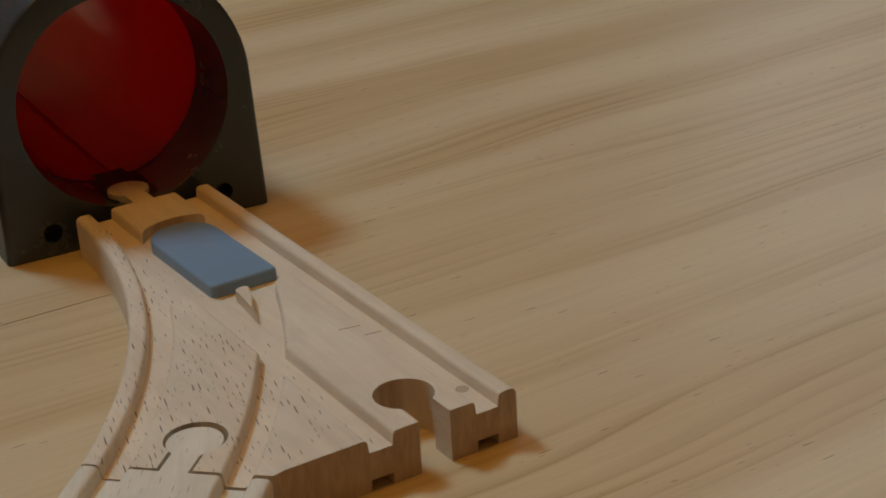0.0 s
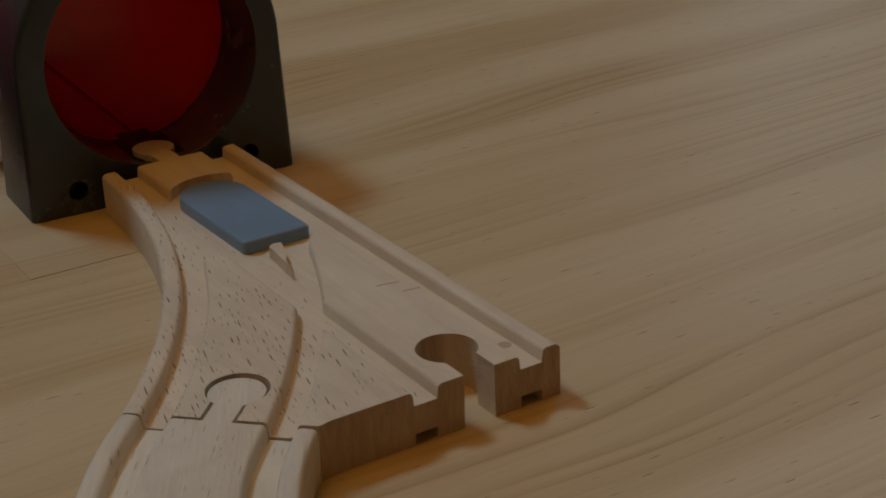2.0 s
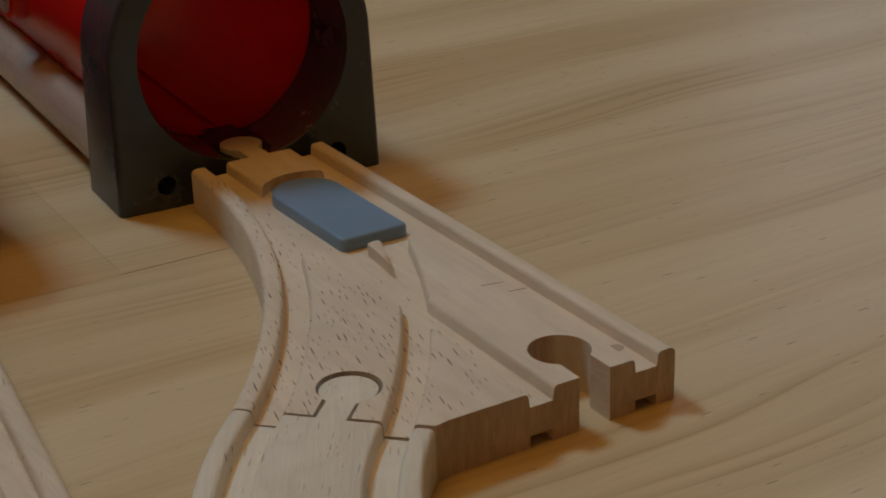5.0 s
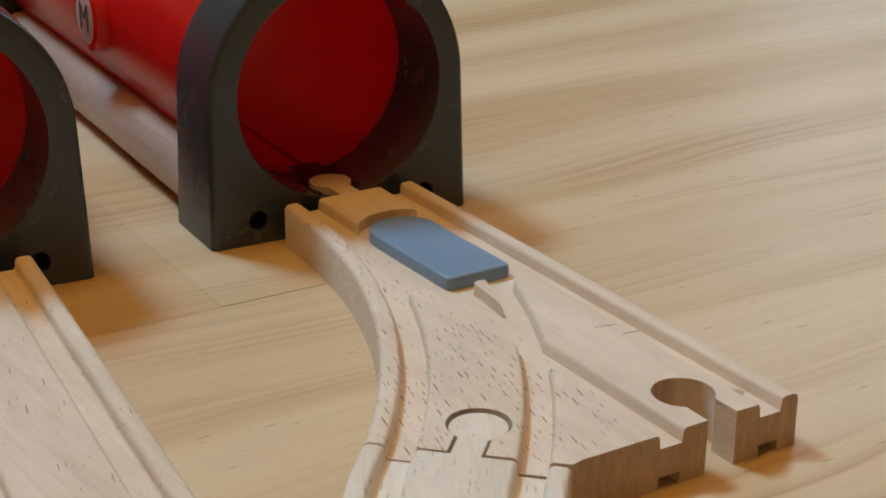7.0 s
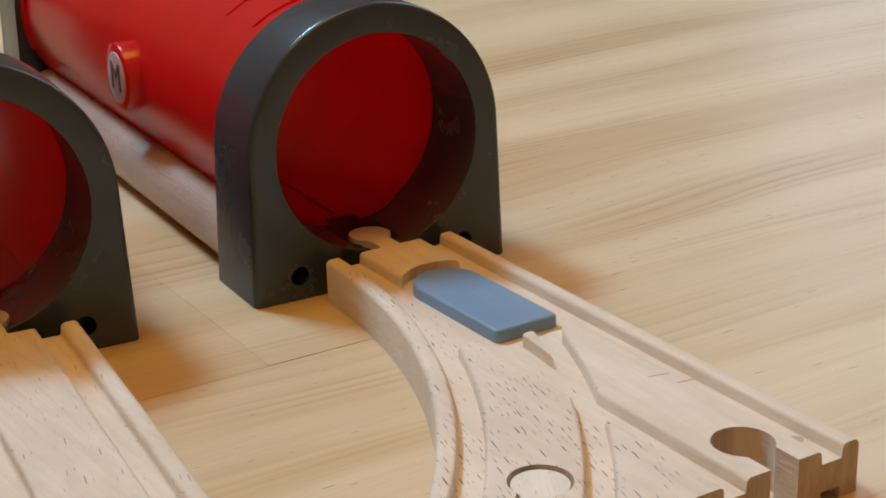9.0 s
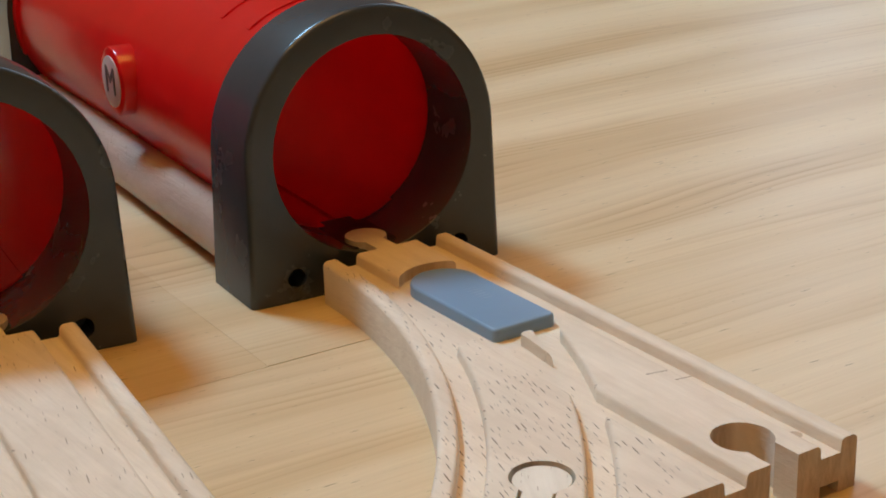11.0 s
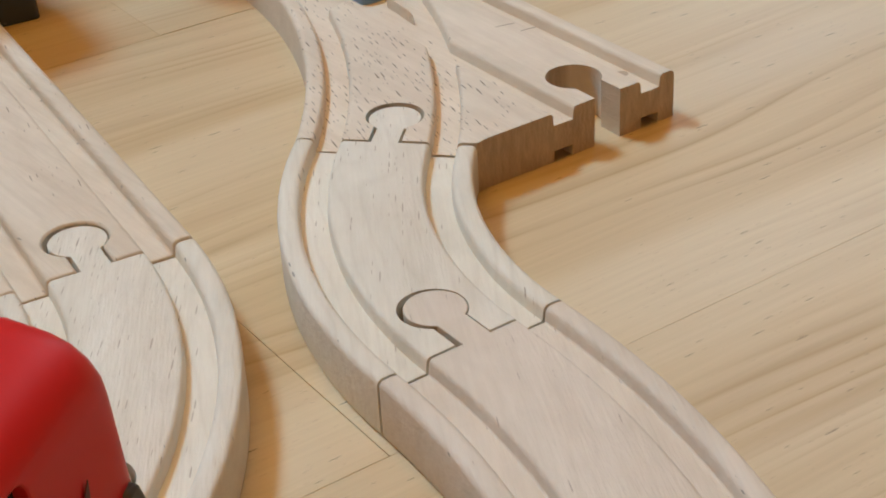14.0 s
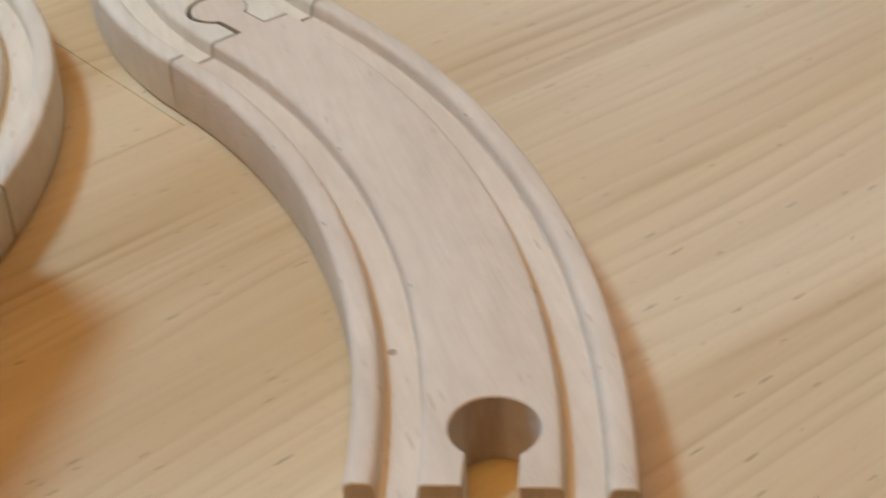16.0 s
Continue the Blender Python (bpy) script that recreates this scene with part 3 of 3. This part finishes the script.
for x, y, long, deg in ((6.1, 46.2, 5.2, -12), (9.0, 40.5, 4.2, -8)):
    scar = rounded_box(long * MM, 0.35 * MM, 0.1 * MM, 0.04 * MM, 1)
    scar.transform(pose(x * MM, y * MM, HIGH_T, 0, 0, deg))
    part("scratch", scar, SCRATCH, switch, "short dark scratch")

# the run of bends from the branch
RS, RL = 101.8 * MM, 187 * MM
bend_a = arc_stations(-50.7 * MM, 13.4 * MM, 45.0, RS, -45.4)
wooden_track(bend_a, BEECH_PALE, "pale beech wood short curved track joined to the switch", 1.1, 11.7, 0.12)
jx, jy = bend_a[-1][:2]
bend_b = arc_stations(jx, jy, -0.4, RL, 46.0, 30)
wooden_track(bend_b, BEECH_PINK, "pinkish beech wood long curved track with an open socket end", 0.35, 12.35, -0.5)
part("spot", disc(0.75 * MM, 0.12 * MM, pose(-125.4 * MM, -159.7 * MM, HIGH_T - DEEP), 14), SCRATCH, bpy.data.objects["wooden_track.001"], "small dark spot")

# the second line, from the other tunnel
TILT = 5.2
sx, sy = -121.9 * MM, 5.7 * MM
L2 = 150 * MM
line_start = (sx + math.sin(radians(TILT)) * L2, sy + math.cos(radians(TILT)) * L2)
line = straight_stations(*line_start, TILT, L2, 6)
wooden_track(line, BEECH_LINE, "pale beech wood straight track leading out of a tunnel")
bend_c = arc_stations(sx, sy, 6.0, 100 * MM, 45.5)
wooden_track(bend_c, BEECH_PALE, "pale beech wood short curved track beside the toy train", 0.65, 11.7, 0.1)
cx3, cy3 = bend_c[-1][:2]
YARD = 51.5
line_c = straight_stations(cx3, cy3, YARD, 144 * MM, 6)
wooden_track(line_c, BEECH_PALE, "pale beech wood straight track under the toy train")


# ---- tunnels ----
def arch_outline(foot, top_c, r):
    """A round-topped arch on slightly splayed legs."""
    pts = [(-foot, 0)] + [(r * -math.cos(radians(a)), top_c + r * math.sin(radians(a))) for a in np.linspace(0, 180, 33)] + [(foot, 0)]
    return pts


def upright(points, y0, y1):
    """A prism along y on an outline (across, up)."""
    bm = prism(points, y0, y1)
    bm.transform(Matrix(((1, 0, 0, 0), (0, 0, 1, 0), (0, 1, 0, 0), (0, 0, 0, 1))))
    return outward(bm)


ARCH_C, ARCH_R, BORE = 40 * MM, 37.5 * MM, 30 * MM


def tunnel_arch(name, y0, y1, thing, front):
    """front: -1 where the open face looks along -y, 1 where it looks along y."""
    bm = upright(arch_outline(38.8 * MM, ARCH_C, ARCH_R), y0, y1)
    face = y0 if front < 0 else y1
    back = y1 if front < 0 else y0
    for v in bm.verts:
        if abs(v.co.y - back) < 1e-7:
            v.co.y += front * 5 * MM * min(1, max(0, (v.co.z / MM - 28) / 48))
    edge = [e for e in bm.edges if all(abs(v.co.y - face) < 1e-7 for v in e.verts) and max(v.co.z for v in e.verts) > 1e-6]
    bmesh.ops.bevel(bm, geom=edge, offset=1.8 * MM, segments=3, profile=0.5, affect="EDGES")
    outward(bm)
    cuts = [(upright(circle_points(0, ARCH_C - 0.5 * MM, BORE, 0, 352, 44), y0 - 5 * MM, y1 + 5 * MM), "DIFFERENCE")]
    for side in (-1, 1):
        cuts.append((upright(circle_points(side * 25.2 * MM, 6.6 * MM, 2.7 * MM, 0, 342, 19), face - 8 * MM, face + 8 * MM), "DIFFERENCE"))
    ob = part(name, carve(bm, cuts), GREY_ARCH, thing, "dark grey plastic arch with bolt holes")
    soften(ob, 0.5 * MM, 40)
    return ob


def ring_shell(r_out, r_in, a0, a1, y0, y1, c, n=40):
    pts = circle_points(0, c, r_out, a0, a1, n) + circle_points(0, c, r_in, a1, a0, n)
    return upright(pts, y0, y1)


def letters(text, size, thick):
    """Words of the built-in font as a solid, centred, in the plane of x and y."""
    cu = bpy.data.curves.new("temp", "FONT")
    cu.body, cu.size, cu.extrude, cu.align_x, cu.align_y = text, size, thick, "CENTER", "CENTER"
    ob = new("temp", cu)
    me = bpy.data.meshes.new_from_object(ob.evaluated_get(bpy.context.evaluated_depsgraph_get()))
    bm = bmesh.new()
    bm.from_mesh(me)
    bpy.data.objects.remove(ob)
    bpy.data.curves.remove(cu)
    bpy.data.meshes.remove(me)
    return bm


DEPTH, LENGTH = 26 * MM, 248 * MM


def tunnel():
    """A red half-tube between two grey arches, on a dark grooved base; origin at the front face's foot."""
    t = tagged(new("toy_tunnel"), "red plastic toy tunnel with dark grey arched ends on the floor", "toy tunnel", "toy tunnels")
    tunnel_arch("front_arch", 0, DEPTH, t, -1)
    tunnel_arch("back_arch", LENGTH - DEPTH, LENGTH, t, 1)
    part("tube", ring_shell(34.4 * MM, 31.2 * MM, -89.6, 269.6, 20 * MM, LENGTH - 20 * MM, ARCH_C), RED_TUBE, t, "glossy red plastic tube", 25)
    for y0, y1, r in ((20.5, 28.5, 35.4), (219.5, 227.5, 35.4)):
        part("collar", ring_shell(r * MM, 34.3 * MM, -20, 200, y0 * MM, y1 * MM, ARCH_C), RED_TUBE, t, "raised red collar ring", 25)
    for y0 in (33, 52):
        part("rib", ring_shell(34.78 * MM, 34.3 * MM, 62, 126, y0 * MM, (y0 + 2) * MM, ARCH_C), RED_TUBE, t, "thin raised rib", 25)
    for a0, a1 in ((-88, -57), (237, 268)):
        part("skirt", ring_shell(31.4 * MM, 29.9 * MM, a0, a1, 24 * MM, LENGTH - 24 * MM, ARCH_C, 10), RED_TUBE, t, "thick red foot of the tube wall", 25)
    for y0 in (3, LENGTH / MM - 29):
        sill = rounded_box(36 * MM, 26 * MM, 10.4 * MM, 0.8 * MM, 2, (0, (y0 + 13) * MM, 5.3 * MM))
        part("sill", sill, DARK_BASE, t, "dark plastic sill in the opening")
    rod = upright(circle_points(-27 * MM, 9.7 * MM, 9.6 * MM, 0, 350, 36), DEPTH + 0.3 * MM, LENGTH - DEPTH - 0.3 * MM)
    part("side_rail", rod, BEECH_ROD, t, "rounded wooden side rail")
    turn = pose(0, 0, 0, 0, -90, 0)
    sy, sz = 102.0 * MM, 42.2 * MM
    sign = part("sign", disc(10.9 * MM, 12 * MM, pose(-32.5 * MM, sy, sz) @ turn, 40, 1.0 * MM), RED_TUBE, t, "round red boss on the tube")
    part("sign_face", disc(8.1 * MM, 0.6 * MM, pose(-38.6 * MM, sy, sz) @ turn, 40, 0.2 * MM), WHITE_FACE, sign, "white round plate")
    word = letters("M", 12.5 * MM, 0.15 * MM)
    word.transform(pose(-39.0 * MM, sy, sz) @ Matrix(((0, 0, -1, 0), (-1, 0, 0, 0), (0, 1, 0, 0), (0, 0, 0, 1))))
    part("letter", word, LETTER_GREY, sign, "dark grey letter M")
    return t


first = tunnel()
first.matrix_world = pose(0.4 * MM, 157.3 * MM, 0, 0, 0, -2.5)
second = copy_thing(first, pose(-109.6 * MM, 161.6 * MM, 0, 0, 0, -5.0))


# ---- train ----
def loft(sections):
    """A skin over closed outlines with the same number of points; ends are closed."""
    bm = bmesh.new()
    rows = [[bm.verts.new(p) for p in sec] for sec in sections]
    k = len(rows[0])
    for a, b in zip(rows, rows[1:]):
        for i in range(k):
            bm.faces.new((a[i], a[(i + 1) % k], b[(i + 1) % k], b[i]))
    bm.faces.new(rows[0])
    bm.faces.new(rows[-1][::-1])
    return outward(bm)


def car_section(y, inset, drop):
    """Across the coach: sides lean in a little, the roof is rounded."""
    w0, w1, r, z0, z1 = 18.0 - 0.35 * inset, 16.9 - inset, 10.0, 17.0, 55.2 - drop
    side = [(w0, z0), (w0 - (w0 - w1) * 0.5, (z0 + z1 - r) / 2)]
    side += [(w1 - r + r * math.cos(radians(a)), z1 - r + r * math.sin(radians(a)) * 0.93) for a in (0, 18, 36, 54, 72)]
    side += [(3.0, z1 + 0.3)]
    return [(x * MM, y * MM, z * MM) for x, z in side] + [(-x * MM, y * MM, z * MM) for x, z in side[::-1]]


def coach_window():
    """The outline of a side window along y and z, corners eased."""
    pts = [(-22.5, 28.3), (-43.7, 28.3), (-43.7, 47.0), (-24.6, 47.0)]
    out = []
    for i, p in enumerate(pts):
        a, b = Vector(pts[i - 1]), Vector(pts[(i + 1) % 4])
        v = Vector(p)
        out += [v + (a - v).normalized() * 1.6, v + ((a - v).normalized() + (b - v).normalized()) * 0.45, v + (b - v).normalized() * 1.6]
    return [(x * MM, z * MM) for x, z in out]


def sideways(points, x0, x1):
    """A prism along x on an outline (along y, up z)."""
    bm = prism(points, x0, x1)
    bm.transform(Matrix(((0, 0, 1, 0), (1, 0, 0, 0), (0, 1, 0, 0), (0, 0, 0, 1))))
    return outward(bm)


def ring(r0, r1, m, n=28):
    bm = prism(circle_points(0, 0, r1, 0, 360 - 360 / n, n - 1), 0, 0.2 * MM)
    bm = carve(bm, [(prism(circle_points(0, 0, r0, 0, 360 - 360 / n, n - 1), -1 * MM, 1 * MM), "DIFFERENCE")])
    bm.transform(m)
    return bm


train = tagged(new("toy_train"), "red and grey plastic toy metro train on a wooden track", "toy train")
steps = [(-0.75, 2.4, 4.2), (-1.05, 1.6, 2.9), (-1.9, 0.9, 1.6), (-3.5, 0.35, 0.65), (-6.2, 0.1, 0.2), (-10.5, 0, 0), (-86, 0, 0), (-89, 0.4, 0.6), (-91, 1.6, 2.2)]
shell = loft([car_section(*st) for st in steps])
cuts = []
for side in (-1, 1):
    cuts.append((sideways(coach_window(), side * 14.2 * MM, side * 23 * MM), "DIFFERENCE"))
    cuts.append((sideways([(y - 33 * MM, z) for y, z in coach_window()], side * 14.2 * MM, side * 23 * MM), "DIFFERENCE"))
shell = part("shell", carve(shell, cuts), RED_TRAIN, train, "red coach shell with deep side windows", 32)
soften(shell, 0.6 * MM, 45)
for side in (-1, 1):
    for back in (0, -33):
        pane = sideways([(y + back * MM, z) for y, z in coach_window()], side * 14.25 * MM, side * 14.6 * MM)
        part("window", pane, BLACK_SOFT, shell, "dark window recess")
    for y, z, flip in ((-15.6, 33.7, 1), (-49.5, 32.4, -1)):
        mark = [(0.3, -4.0), (1.6, -3.0), (2.4, -0.4), (2.8, 4.2), (1.5, 2.6), (0.8, 0.9), (0.2, 1.0), (-0.4, 2.0), (-1.6, 1.2), (-2.5, -0.4), (-1.9, -2.2), (-0.9, -3.4)]
        plate = sideways([((y + flip * a) * MM, (z + b) * MM) for a, b in mark], 0, 0.16 * MM)
        lean = 17.55 * MM
        plate.transform(Matrix.Translation((side * lean if side > 0 else -lean - 0.16 * MM, 0, 0)))
        part("mark", plate, MARK_DARK, shell, "small dark printed mark")
knob = bmesh.new()
bmesh.ops.create_uvsphere(knob, u_segments=16, v_segments=10, radius=1.9 * MM, matrix=pose(11.5 * MM, -29.5 * MM, 51.8 * MM))
part("roof_stud", knob, RED_TRAIN, shell, "small red stud on the roof")

band_side = [(-0.6, 20.0), (-3.6, 17.0), (-9, 15.9), (-88, 15.9), (-90, 18), (-90, 26.6), (-7.0, 26.6), (-5.0, 29.2), (-2.2, 29.2), (-0.6, 25)]
band = sideways([(y * MM, z * MM) for y, z in band_side], -18.5 * MM, 18.5 * MM)
chassis = part("chassis", band, CHASSIS_GREY, train, "dark grey lower band")
soften(chassis, 0.7 * MM, 40)
under = rounded_box(22 * MM, 82 * MM, 7 * MM, 1 * MM, 2, (0, -46 * MM, 12.6 * MM))
part("undercarriage", under, BLACK_SOFT, train, "black underside")
for y in (-13, -32, -60, -79):
    for side in (-1, 1):
        part("wheel", disc(5.6 * MM, 3.6 * MM, pose(side * 12.7 * MM, y * MM, 14.55 * MM, 0, 90, 0), 28, 0.5 * MM), BLACK_SOFT, train, "small black wheel")
out = Matrix(((0, 0, 1, 0), (1, 0, 0, 0), (0, 1, 0, 0), (0, 0, 0, 1)))
for side in (-1, 1):
    def print_pose(y, z, side=side):
        return pose(side * 18.48 * MM, y * MM, z * MM, 0, 0, 0 if side > 0 else 180) @ out
    part("ring_mark", ring(1.75 * MM, 2.35 * MM, print_pose(-9.2, 21.2)), MARK_GREY, chassis, "printed grey ring")
    badge = part("ring_mark", ring(1.85 * MM, 2.35 * MM, print_pose(-4.1, 21.2)), MARK_GREY, chassis, "printed grey ring with a letter")
    small = letters("M", 3.1 * MM, 0.1 * MM)
    small.transform(print_pose(-4.1, 21.2))
    part("letter", small, MARK_GREY, badge)
    for k, wide in enumerate((2.2, 2.2, 0.9, 2.5)):
        at = -36.4 + (0, 2.9, 5.1, 7.5)[k]
        bar = rounded_box(wide * MM, 3.9 * MM, 0.25 * MM, 0.08 * MM, 1)
        bar.transform(print_pose(at, 21.0))
        part("printed_bar", bar, MARK_GREY, chassis, "plain grey printed bar")
    word = letters("-418", 4.4 * MM, 0.1 * MM)
    word.transform(print_pose(-53.5, 21.0))
    part("printed_number", word, MARK_GREY, chassis, "printed grey number")
train.matrix_world = pose(cx3 + 2.4 * MM * -math.sin(radians(YARD)), cy3 - 2.4 * MM * math.cos(radians(YARD)), 0, 0, 0, -YARD)
